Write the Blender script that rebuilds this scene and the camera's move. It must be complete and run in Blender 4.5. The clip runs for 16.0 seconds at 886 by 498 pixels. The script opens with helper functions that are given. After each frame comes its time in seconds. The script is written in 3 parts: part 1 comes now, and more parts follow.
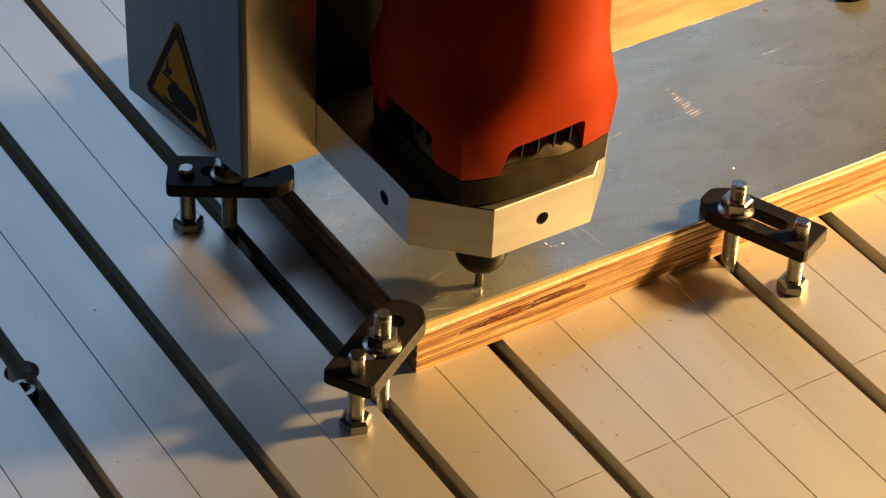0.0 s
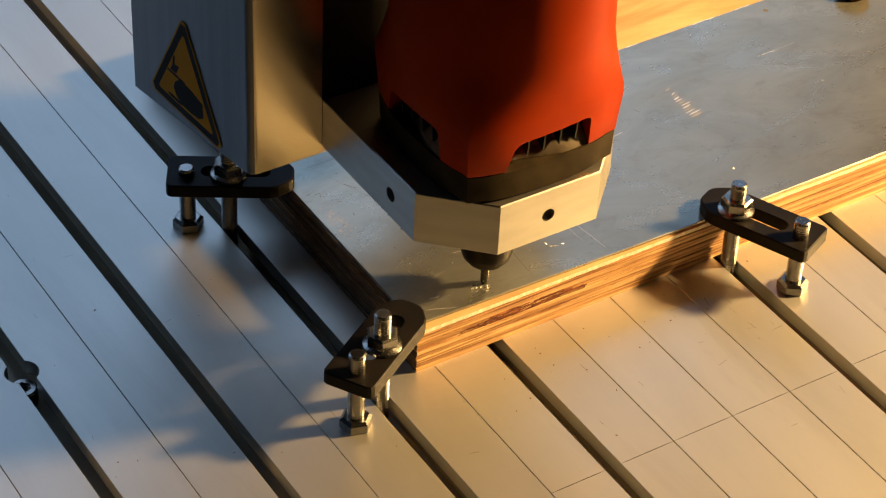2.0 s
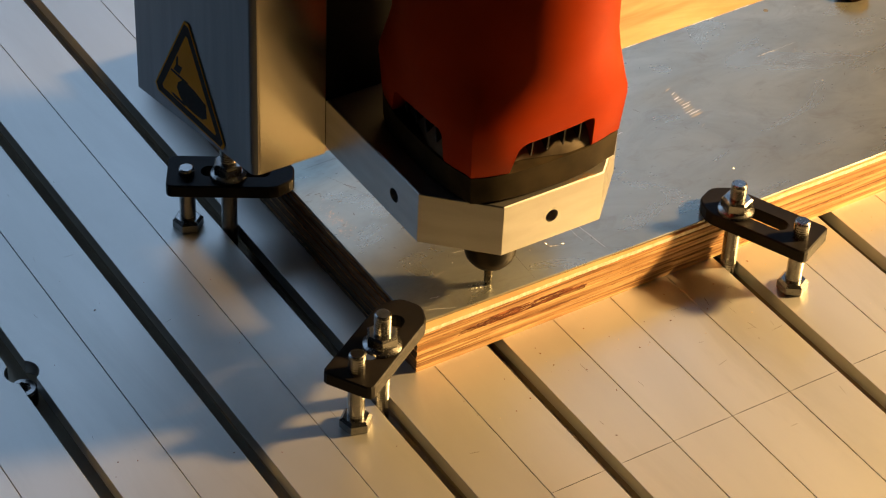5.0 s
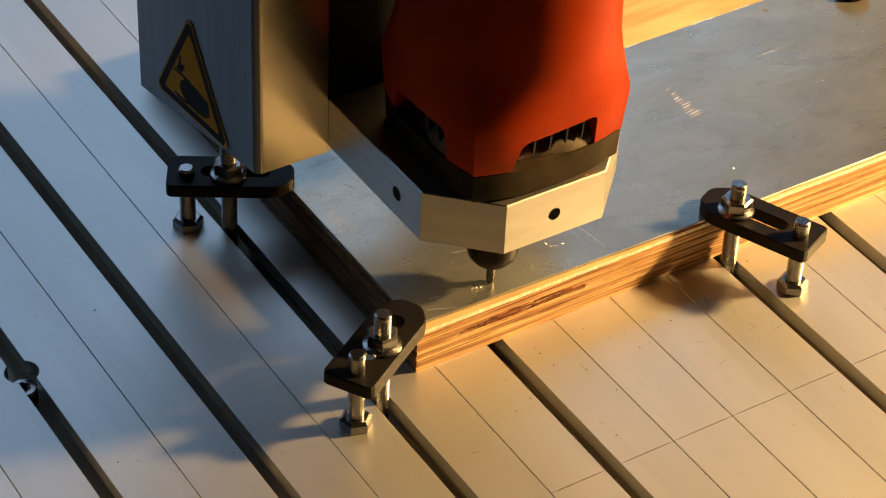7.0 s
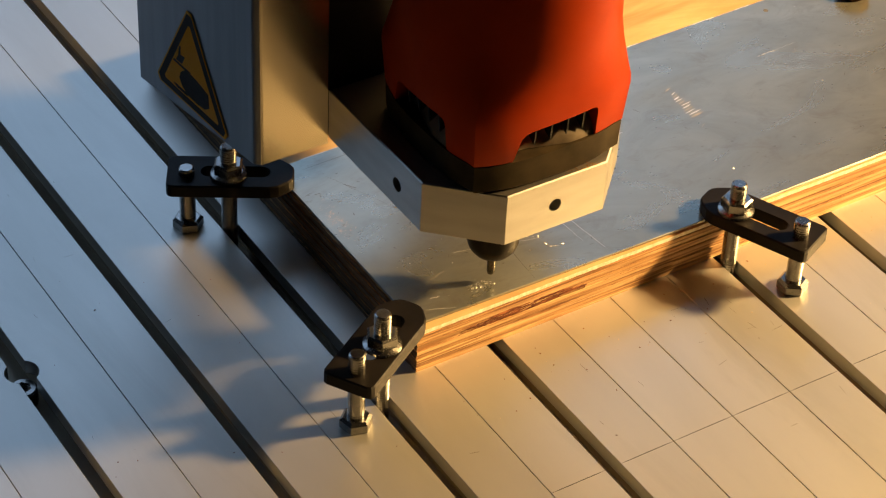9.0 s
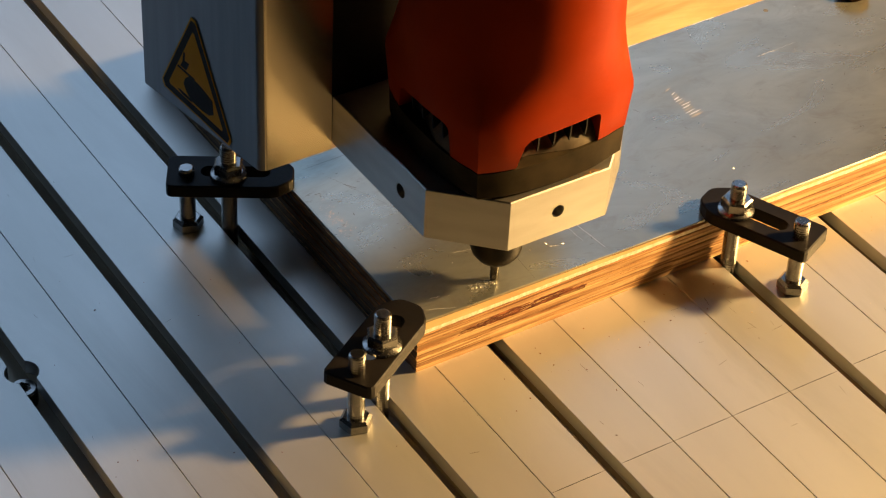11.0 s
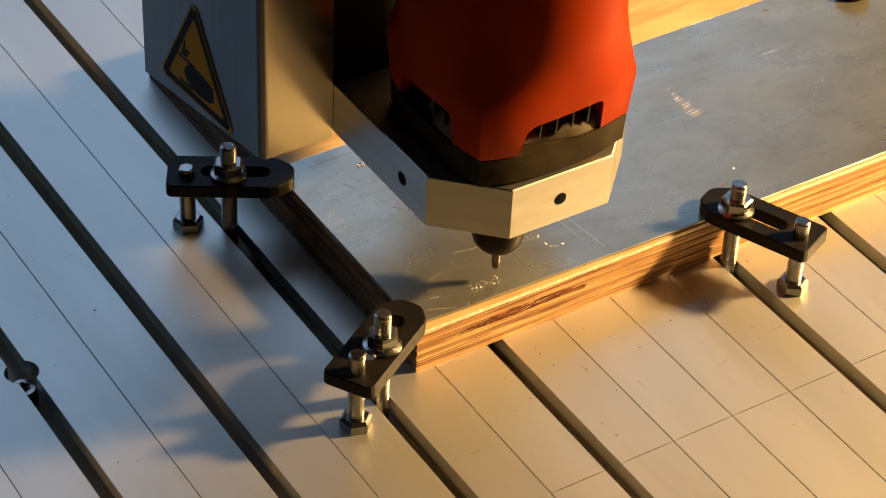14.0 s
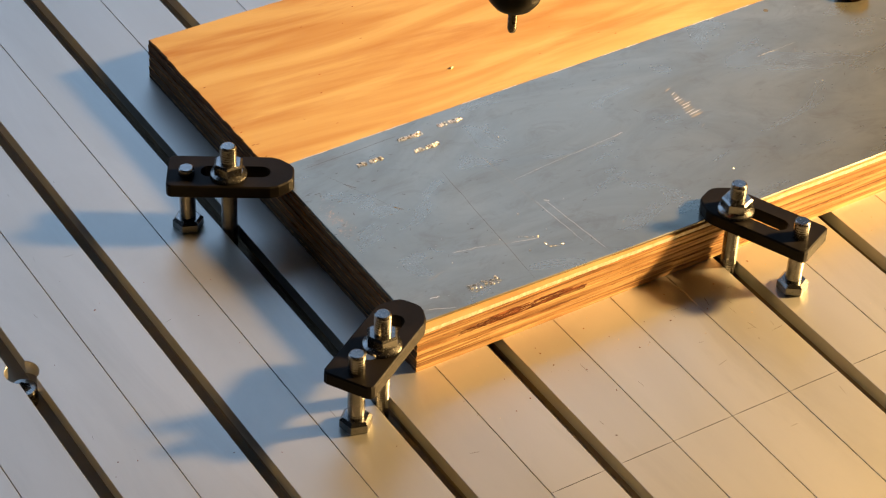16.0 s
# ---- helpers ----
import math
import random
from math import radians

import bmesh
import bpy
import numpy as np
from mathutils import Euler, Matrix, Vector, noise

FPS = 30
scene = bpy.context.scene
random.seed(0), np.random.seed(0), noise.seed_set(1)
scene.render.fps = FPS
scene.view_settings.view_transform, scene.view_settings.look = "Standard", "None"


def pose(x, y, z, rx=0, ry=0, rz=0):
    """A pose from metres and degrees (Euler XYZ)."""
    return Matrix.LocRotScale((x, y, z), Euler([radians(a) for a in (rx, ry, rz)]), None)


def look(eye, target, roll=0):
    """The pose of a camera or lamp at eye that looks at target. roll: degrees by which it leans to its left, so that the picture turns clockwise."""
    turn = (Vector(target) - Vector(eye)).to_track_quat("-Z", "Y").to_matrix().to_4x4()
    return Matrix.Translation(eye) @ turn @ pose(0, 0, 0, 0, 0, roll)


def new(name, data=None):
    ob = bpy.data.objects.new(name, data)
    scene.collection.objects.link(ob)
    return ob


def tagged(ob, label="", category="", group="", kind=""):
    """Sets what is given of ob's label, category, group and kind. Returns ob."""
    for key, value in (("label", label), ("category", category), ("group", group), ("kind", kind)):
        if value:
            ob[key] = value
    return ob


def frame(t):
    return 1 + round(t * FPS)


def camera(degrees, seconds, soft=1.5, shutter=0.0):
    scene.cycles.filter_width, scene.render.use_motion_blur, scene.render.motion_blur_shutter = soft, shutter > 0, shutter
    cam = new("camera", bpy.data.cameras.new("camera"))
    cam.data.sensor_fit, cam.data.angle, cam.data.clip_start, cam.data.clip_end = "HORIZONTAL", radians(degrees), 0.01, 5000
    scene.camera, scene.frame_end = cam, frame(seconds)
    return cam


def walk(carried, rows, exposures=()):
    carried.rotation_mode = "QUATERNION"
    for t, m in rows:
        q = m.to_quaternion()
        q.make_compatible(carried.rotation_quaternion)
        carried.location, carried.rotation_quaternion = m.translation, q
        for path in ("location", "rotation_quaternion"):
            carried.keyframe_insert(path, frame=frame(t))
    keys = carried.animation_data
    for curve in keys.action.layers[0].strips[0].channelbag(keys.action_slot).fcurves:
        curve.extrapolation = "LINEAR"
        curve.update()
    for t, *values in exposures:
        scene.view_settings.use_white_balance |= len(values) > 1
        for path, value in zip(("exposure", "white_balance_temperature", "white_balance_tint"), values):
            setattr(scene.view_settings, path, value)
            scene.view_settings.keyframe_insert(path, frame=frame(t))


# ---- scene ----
W = 16.0
cam = camera(21.48, W, soft=1.2)
CAM = Matrix(((0.846033, 0.307638, -0.435416, -0.363635), (-0.531697, 0.546734, -0.646823, -0.503828), (0.039069, 0.778743, 0.626125, 0.540242), (0.000000, 0.000000, 0.000000, 1.000000)))
walk(cam, [(0.0, CAM), (W, CAM)])

# ---- light ----
scene.view_settings.exposure = -0.08
world = bpy.data.worlds.new("world")
scene.world = world
world.use_nodes = True
wn = world.node_tree.nodes
sky = wn.new("ShaderNodeTexSky")
sky.sky_type, sky.sun_disc = "NISHITA", False
sky.sun_elevation, sky.sun_rotation = radians(12), radians(115)
world.node_tree.links.new(sky.outputs[0], wn["Background"].inputs[0])
wn["Background"].inputs[1].default_value = 0.1

# warm work lamp standing beside the machine
work = bpy.data.lights.new("work_lamp", "SPOT")
work.energy, work.color, work.shadow_soft_size = 175.0, (1.0, 0.61, 0.235), 0.05
work.spot_size, work.spot_blend = radians(41), 0.8
new("work_lamp", work).matrix_world = look((0.83, -0.30, 0.49), (0.22, -0.035, 0.01))
# cool daylight in the window opening
day = bpy.data.lights.new("window_daylight", "AREA")
day.shape, day.size, day.size_y = "RECTANGLE", 2.96, 1.26
day.energy, day.color = 12.4, (0.45, 0.66, 1.0)
new("window_daylight", day).matrix_world = look((0.17, 1.54, 1.14), (0.17, 0.0, 1.14))


# ---- materials ----
def nodes_of(name):
    m = bpy.data.materials.new(name)
    m.use_nodes = True
    nt = m.node_tree
    return m, nt, nt.nodes["Principled BSDF"]


def surf(name, a, b, rough=0.5, metal=0.0, scale=40.0, stretch=(1, 1, 1), fine=600.0, bump=0.1, dist=0.0003,
         rough_var=0.1, vary=0.0, contrast=(0.35, 0.65), turn=0.0, coat=0.0, warp=0.0, blotch=None, blotch_scale=9.0, gloss=0.5):
    """Two colours mixed by a broad noise, with a fine grain in roughness and relief."""
    m, nt, p = nodes_of(name)
    N, L = nt.nodes.new, nt.links.new
    co = N("ShaderNodeTexCoord")
    mp = N("ShaderNodeMapping")
    mp.inputs["Scale"].default_value = stretch
    mp.inputs["Rotation"].default_value = (0, 0, radians(turn))
    L(co.outputs["Object"], mp.inputs[0])
    n1 = N("ShaderNodeTexNoise")
    n1.inputs["Scale"].default_value, n1.inputs["Detail"].default_value = scale, 5.0
    n2 = N("ShaderNodeTexNoise")
    n2.inputs["Scale"].default_value, n2.inputs["Detail"].default_value = fine, 3.0
    L(mp.outputs[0], n1.inputs[0])
    L(mp.outputs[0], n2.inputs[0])
    ramp = N("ShaderNodeMapRange")
    ramp.inputs[1].default_value, ramp.inputs[2].default_value = contrast
    L(n1.outputs[0], ramp.inputs[0])
    mix = N("ShaderNodeMix")
    mix.data_type = "RGBA"
    mix.inputs[6].default_value, mix.inputs[7].default_value = (*a, 1), (*b, 1)
    L(ramp.outputs[0], mix.inputs[0])
    n1.inputs["Distortion"].default_value = warp
    col = mix.outputs[2]
    if blotch:
        n3 = N("ShaderNodeTexNoise")
        n3.inputs["Scale"].default_value, n3.inputs["Detail"].default_value, n3.inputs["Distortion"].default_value = blotch_scale, 8.0, 0.8
        n3.inputs["Roughness"].default_value = 0.68
        L(mp.outputs[0], n3.inputs[0])
        r3 = N("ShaderNodeMapRange")
        r3.inputs[1].default_value, r3.inputs[2].default_value, r3.inputs[4].default_value = 0.52, 0.75, 0.85
        L(n3.outputs[0], r3.inputs[0])
        m3 = N("ShaderNodeMix")
        m3.data_type = "RGBA"
        m3.inputs[7].default_value = (*blotch, 1)
        L(r3.outputs[0], m3.inputs[0])
        L(col, m3.inputs[6])
        col = m3.outputs[2]
    if vary:
        info = N("ShaderNodeObjectInfo")
        hsv = N("ShaderNodeHueSaturation")
        mr = N("ShaderNodeMapRange")
        mr.inputs[3].default_value, mr.inputs[4].default_value = 1 - vary, 1 + vary
        L(info.outputs["Random"], mr.inputs[0])
        L(mr.outputs[0], hsv.inputs["Value"])
        L(col, hsv.inputs["Color"])
        col = hsv.outputs[0]
    L(col, p.inputs["Base Color"])
    rr = N("ShaderNodeMapRange")
    rr.inputs[3].default_value, rr.inputs[4].default_value = rough - rough_var, rough + rough_var
    L(n2.outputs[0], rr.inputs[0])
    L(rr.outputs[0], p.inputs["Roughness"])
    bp = N("ShaderNodeBump")
    bp.inputs["Strength"].default_value, bp.inputs["Distance"].default_value = bump, dist
    L(n2.outputs[0], bp.inputs["Height"])
    L(bp.outputs[0], p.inputs["Normal"])
    p.inputs["Metallic"].default_value = metal
    p.inputs["Coat Weight"].default_value = coat
    p.inputs["Specular IOR Level"].default_value = gloss
    return m


ALU_BED = surf("anodised_aluminium", (0.65, 0.643, 0.60), (0.73, 0.723, 0.68), 0.46, 0.92, 14, (1.6, 0.35, 1), 500, 0.015, 0.0002, 0.02, 0.03, blotch=(0.60, 0.595, 0.555), blotch_scale=12)
# bed aluminium with the slots' shade put into its colour; scuffs share it
ALU_DARK = surf("slot_shade_and_scuff", (0.28, 0.245, 0.19), (0.34, 0.30, 0.235), 0.42, 0.9, 30, (1, 0.2, 1), 500, 0.05, 0.0002)
GROOVE = surf("scribed_line", (0.08, 0.075, 0.07), (0.12, 0.11, 0.10), 0.6, 0.4)


def plate_steel():
    """Rolled steel: broad grey clouds, small darker stains and specks, uneven gloss."""
    m, nt, p = nodes_of("steel_plate")
    N, L = nt.nodes.new, nt.links.new
    co = N("ShaderNodeTexCoord")
    mp = N("ShaderNodeMapping")
    mp.inputs["Rotation"].default_value = (0, 0, radians(24))
    mp.inputs["Scale"].default_value = (0.55, 1.0, 1.0)
    L(co.outputs["Object"], mp.inputs[0])
    def tex(scale, detail, rough, warp, lo, hi):
        n = N("ShaderNodeTexNoise")
        for key, v in (("Scale", scale), ("Detail", detail), ("Roughness", rough), ("Distortion", warp)):
            n.inputs[key].default_value = v
        L(mp.outputs[0], n.inputs[0])
        q = N("ShaderNodeMapRange")
        q.inputs[1].default_value, q.inputs[2].default_value = lo, hi
        L(n.outputs[0], q.inputs[0])
        return q.outputs[0]
    def mix(f, a, b, top=1.0):
        k = N("ShaderNodeMath")
        k.operation, k.inputs[1].default_value = "MULTIPLY", top
        L(f, k.inputs[0])
        x = N("ShaderNodeMix")
        x.data_type = "RGBA"
        L(k.outputs[0], x.inputs[0])
        for v, slot in ((a, 6), (b, 7)):
            if isinstance(v, tuple):
                x.inputs[slot].default_value = (*v, 1)
            else:
                L(v, x.inputs[slot])
        return x.outputs[2]
    col = mix(tex(22, 7, 0.62, 1.4, 0.32, 0.68), (0.325, 0.335, 0.292), (0.46, 0.474, 0.415))
    col = mix(tex(95, 6, 0.7, 0.8, 0.52, 0.72), col, (0.27, 0.255, 0.215), 0.55)
    col = mix(tex(520, 2, 0.5, 0.0, 0.70, 0.78), col, (0.17, 0.16, 0.135), 0.4)
    L(col, p.inputs["Base Color"])
    g = N("ShaderNodeMapRange")
    g.inputs[3].default_value, g.inputs[4].default_value = 0.25, 0.34
    L(tex(34, 5, 0.6, 1.0, 0.3, 0.7), g.inputs[0])
    L(g.outputs[0], p.inputs["Roughness"])
    p.inputs["Metallic"].default_value = 0.84
    return m


PLATE = plate_steel()
SCRATCH = surf("bright_scratch", (0.72, 0.71, 0.69), (0.8, 0.79, 0.77), 0.4, 0.6)
SCRATCH_DARK = surf("dark_scratch", (0.12, 0.115, 0.10), (0.18, 0.17, 0.15), 0.6, 0.3)
DULL = surf("rubbed_patch", (0.42, 0.37, 0.31), (0.54, 0.48, 0.41), 0.5, 0.6, 300)
COPPERY = surf("rusty_rub_mark", (0.52, 0.40, 0.33), (0.64, 0.52, 0.44), 0.45, 0.6, 300)
PLY_TOP = surf("pine_face", (0.44, 0.235, 0.078), (0.58, 0.415, 0.195), 0.68, 0, 17, (0.42, 2.3, 3), 620, 0.4, 0.0004, 0.06, 0, (0.30, 0.62), -4, 0, 2.2, (0.36, 0.15, 0.042), 15)
PLY_LONG = surf("veneer_edge", (0.33, 0.155, 0.05), (0.70, 0.465, 0.215), 0.7, 0, 60, (0.35, 1, 14), 260, 0.5, 0.0006, 0.08, 0.10, (0.36, 0.60), 0, 0, 0.6, (0.16, 0.06, 0.02), 22)
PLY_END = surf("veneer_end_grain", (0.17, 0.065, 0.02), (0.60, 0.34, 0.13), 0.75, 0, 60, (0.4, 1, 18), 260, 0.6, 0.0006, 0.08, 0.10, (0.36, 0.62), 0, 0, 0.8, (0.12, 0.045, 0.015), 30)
# end grain darkened in colour for the shade on the board's left end
PLY_SIDE = surf("shaded_end_grain", (0.05, 0.025, 0.010), (0.18, 0.105, 0.047), 0.8, 0, 40, (0.5, 0.25, 12), 260, 0.6, 0.0006, 0.08, 0.25, (0.36, 0.66), 0, 0, 0.6, (0.03, 0.014, 0.006), 22)
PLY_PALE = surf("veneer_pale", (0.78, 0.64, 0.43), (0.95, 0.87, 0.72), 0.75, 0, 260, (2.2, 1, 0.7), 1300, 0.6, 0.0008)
GLUE = surf("dark_glue", (0.07, 0.026, 0.010), (0.16, 0.07, 0.028), 0.8, 0, 200)
DARK_WOOD = surf("dark_brown_wood", (0.03, 0.014, 0.006), (0.06, 0.03, 0.012), 0.9, 0, 60, (1, 1, 0.2), rough_var=0.05, gloss=0.03)
TORN = surf("torn_fibre", (0.14, 0.035, 0.010), (0.40, 0.14, 0.045), 0.85, 0, 160, (0.5, 1, 5), 1500, 0.8, 0.001)
TORN_DARK = surf("torn_dark_fibre", (0.06, 0.012, 0.004), (0.20, 0.055, 0.018), 0.9, 0, 160, (0.5, 1, 5), 1500, 0.8, 0.001)
BLACK_OX = surf("black_oxide_steel", (0.007, 0.006, 0.0055), (0.015, 0.012, 0.010), 0.5, 0.05, 60, (1, 1, 1), 700, 0.08, 0.0002, 0.1, gloss=0.14)
ZINC = surf("zinc_plated_steel", (0.30, 0.30, 0.29), (0.40, 0.395, 0.385), 0.25, 1.0, 200, (1, 1, 1), 1500, 0.05, 0.0001, 0.08)
ALU_BLOCK = surf("milled_aluminium", (0.54, 0.53, 0.50), (0.60, 0.59, 0.56), 0.40, 1.0, 50, (1, 1, 5), 900, 0.06, 0.0001, 0.06)
# one sheet steel in two colours: shaded bluish sides, gold lamplit front
STEEL_BOX_SHADE = surf("shaded_grey_sheet_steel", (0.235, 0.25, 0.27), (0.28, 0.295, 0.315), 0.45, 1.0, 30, (6, 6, 0.3), 900, 0.05, 0.0001, 0.06)
STEEL_FRONT_LIT = surf("warm_lit_sheet_steel", (0.95, 0.86, 0.68), (0.98, 0.89, 0.71), 0.26, 1.0, 60, (3, 3, 0.4), 500, 0.003, 0.0001, 0.02)
RED = surf("red_plastic", (0.37, 0.031, 0.0004), (0.42, 0.037, 0.0006), 0.5, 0, 60, (1, 1, 1), 1800, 0.06, 0.0001, 0.05, gloss=0.05)
# black collar plastic, browned in colour for the warm lamplight on it
COLLAR = surf("lamp_browned_black_plastic", (0.026, 0.020, 0.011), (0.046, 0.034, 0.018), 0.6, 0, 120, (1, 1, 1), 1500, 0.1, 0.0001, gloss=0.06)
BLACK_PL = surf("black_plastic", (0.008, 0.008, 0.008), (0.014, 0.013, 0.012), 0.45, 0, 80, (1, 1, 1), 1500, 0.08, 0.0001, gloss=0.12)
# duct plastic lightened to beige to stand for lamplight inside the vent
DUCT = surf("lamplit_duct_plastic", (0.11, 0.085, 0.055), (0.17, 0.135, 0.09), 0.6, 0, 200)
COLLET = surf("blackened_collet_steel", (0.008, 0.007, 0.006), (0.015, 0.012, 0.010), 0.42, 0.0, 200, gloss=0.12)
CARBIDE = surf("carbide", (0.13, 0.12, 0.105), (0.19, 0.175, 0.155), 0.28, 1.0, 200)
YELLOW = surf("sign_yellow", (0.62, 0.29, 0.008), (0.70, 0.34, 0.012), 0.6, 0, 60, gloss=0.2)
SIGN_BLACK = surf("sign_black", (0.006, 0.006, 0.006), (0.012, 0.012, 0.012), 0.6, 0, 60, gloss=0.15)
CHIP = surf("bright_swarf", (0.78, 0.76, 0.72), (0.9, 0.88, 0.85), 0.35, 0.6, 300)
CHIP_WARM = surf("raised_burr", (0.80, 0.79, 0.78), (0.92, 0.91, 0.90), 0.35, 0.7, 300)
PAINT = surf("wall_paint", (0.02, 0.02, 0.019), (0.028, 0.027, 0.026), 0.85, 0, 3, (1, 1, 1), 80, 0.1, 0.001)
FLOOR = surf("concrete_floor", (0.035, 0.034, 0.032), (0.05, 0.048, 0.046), 0.7, 0, 3, (1, 1, 1), 60, 0.15, 0.001)


# ---- mesh helpers (outlines in millimetres) ----
def shape(bm):
    me = bpy.data.meshes.new("mesh")
    bmesh.ops.recalc_face_normals(bm, faces=bm.faces)
    bmesh.ops.scale(bm, vec=(0.001, 0.001, 0.001), verts=bm.verts)
    bm.to_mesh(me)
    bm.free()
    return me


def part(name, bm, material, parent=None, label="", smooth=False):
    me = bm if isinstance(bm, bpy.types.Mesh) else shape(bm)
    if not me.materials:
        me.materials.append(material)
    if smooth:
        me.shade_smooth()
        me.set_sharp_from_angle(angle=radians(32))
    ob = new(name, me)
    ob.parent = parent
    return tagged(ob, label)


def empty(name, m):
    e = new(name)
    e.empty_display_size = 0.01
    e.matrix_world = m
    return e


def inset(pts, d):
    out, n = [], len(pts)
    for i in range(n):
        a, b, c = Vector(pts[i - 1]), Vector(pts[i]), Vector(pts[(i + 1) % n])
        u, v = (b - a).normalized(), (c - b).normalized()
        nu, nv = Vector((-u.y, u.x)), Vector((-v.y, v.x))
        k = (nu + nv)
        k = k / max(0.3, k.dot(nu)) if k.length > 1e-6 else nu
        out.append(tuple(b + k * d))
    return out


def prism(bm, pts, z0, z1, top=0.0, low=0.0):
    """An upright prism over a counter-clockwise outline, with bevelled rims."""
    rings = []
    if low:
        rings.append([(x, y, z0) for x, y in inset(pts, low)])
        rings.append([(x, y, z0 + low) for x, y in pts])
    else:
        rings.append([(x, y, z0) for x, y in pts])
    if top:
        rings.append([(x, y, z1 - top) for x, y in pts])
        rings.append([(x, y, z1) for x, y in inset(pts, top)])
    else:
        rings.append([(x, y, z1) for x, y in pts])
    vs = [[bm.verts.new(q) for q in r] for r in rings]
    n = len(pts)
    bm.faces.new(vs[0][::-1])
    bm.faces.new(vs[-1])
    for lo, hi in zip(vs, vs[1:]):
        for i in range(n):
            bm.faces.new((lo[i], lo[(i + 1) % n], hi[(i + 1) % n], hi[i]))
    return bm


def box(bm, x0, x1, y0, y1, z0, z1, bev=0.0):
    return prism(bm, [(x0, y0), (x1, y0), (x1, y1), (x0, y1)], z0, z1, bev, bev)


def lathe(bm, prof, seg=24, cx=0.0, cy=0.0, close=True):
    rings = []
    for r, z in prof:
        rings.append([bm.verts.new((cx + r * math.cos(2 * math.pi * i / seg), cy + r * math.sin(2 * math.pi * i / seg), z)) for i in range(seg)])
    for lo, hi in zip(rings, rings[1:]):
        for i in range(seg):
            bm.faces.new((lo[i], lo[(i + 1) % seg], hi[(i + 1) % seg], hi[i]))
    if close:
        bm.faces.new(rings[0][::-1])
        bm.faces.new(rings[-1])
    return bm


def ngon(r, n, turn=0.0, cx=0.0, cy=0.0):
    return [(cx + r * math.cos(2 * math.pi * i / n + turn), cy + r * math.sin(2 * math.pi * i / n + turn)) for i in range(n)]


def cut(bm, cutters):
    """The solid bm with other solids taken away from it."""
    a = bpy.data.objects.new("solid", shape(bm))
    scene.collection.objects.link(a)
    tools = []
    for c in cutters:
        t = bpy.data.objects.new("tool", shape(c))
        scene.collection.objects.link(t)
        mod = a.modifiers.new("cut", "BOOLEAN")
        mod.operation, mod.object, mod.solver = "DIFFERENCE", t, "EXACT"
        tools.append(t)
    bpy.context.view_layer.update()
    me = bpy.data.meshes.new_from_object(a.evaluated_get(bpy.context.evaluated_depsgraph_get()))
    for o in (a, *tools):
        bpy.data.objects.remove(o)
    return me


def ribbon(pts, width, z, h=0.03):
    """A thin raised or filled line along a path on a flat face."""
    bm = bmesh.new()
    n = len(pts)
    rows = []
    for i, q in enumerate(pts):
        a, b = Vector(pts[max(0, i - 1)]), Vector(pts[min(n - 1, i + 1)])
        d = (b - a).normalized()
        s = Vector((-d.y, d.x)) * width * (0.5 if 0 < i < n - 1 else 0.12)
        rows.append([(q[0] - s.x, q[1] - s.y), (q[0] + s.x, q[1] + s.y)])
    vs = [[bm.verts.new((*r[0], z)), bm.verts.new((*r[0], z + h)), bm.verts.new((*r[1], z + h)), bm.verts.new((*r[1], z))] for r in rows]
    for a, b in zip(vs, vs[1:]):
        for k in range(4):
            bm.faces.new((a[k], b[k], b[(k + 1) % 4], a[(k + 1) % 4]))
    bm.faces.new(vs[0])
    bm.faces.new(vs[-1][::-1])
    return bm


def wander(a, b, n, amount, rng):
    """A path from a to b that strays a little."""
    a, b = Vector(a), Vector(b)
    d = (b - a).normalized()
    s = Vector((-d.y, d.x))
    return [tuple(a.lerp(b, i / n) + s * rng.uniform(-amount, amount) * (0 < i < n)) for i in range(n + 1)]


# ---- room ----
def room():
    x0, x1, y0, y1, z0, z1 = -1800, 2400, -2200, 1500, -900, 2500
    def wall(name, bm, mat, label):
        tagged(part(name, bm, mat), label, "", "", "structure")
    wall("floor", box(bmesh.new(), x0 - 100, x1 + 100, y0 - 100, y1 + 100, z0 - 100, z0), FLOOR, "grey concrete workshop floor")
    wall("ceiling", box(bmesh.new(), x0 - 100, x1 + 100, y0 - 100, y1 + 100, z1, z1 + 100), PAINT, "plain dark workshop ceiling")
    wall("wall_west", box(bmesh.new(), x0 - 100, x0, y0, y1, z0, z1), PAINT, "plain dark workshop wall")
    wall("wall_east", box(bmesh.new(), x1, x1 + 100, y0, y1, z0, z1), PAINT, "plain dark workshop wall")
    wall("wall_south", box(bmesh.new(), x0 - 100, x1 + 100, y0 - 100, y0, z0, z1), PAINT, "plain dark workshop wall")
    b = bmesh.new()
    wx0, wx1, wz0, wz1 = -1320, 1680, 500, 1780
    box(b, x0 - 100, wx0, y1, y1 + 100, z0, z1)
    box(b, wx1, x1 + 100, y1, y1 + 100, z0, z1)
    box(b, wx0, wx1, y1, y1 + 100, z0, wz0)
    box(b, wx0, wx1, y1, y1 + 100, wz1, z1)
    wall("wall_north", b, PAINT, "dark workshop wall with a wide window opening")


room()

# ---- machine bed ----
BED_Y = (-136.0, 620.0)
SLOT = 6.4
SLOTS = [k for k in range(-14, 19, 2) if k != 2]


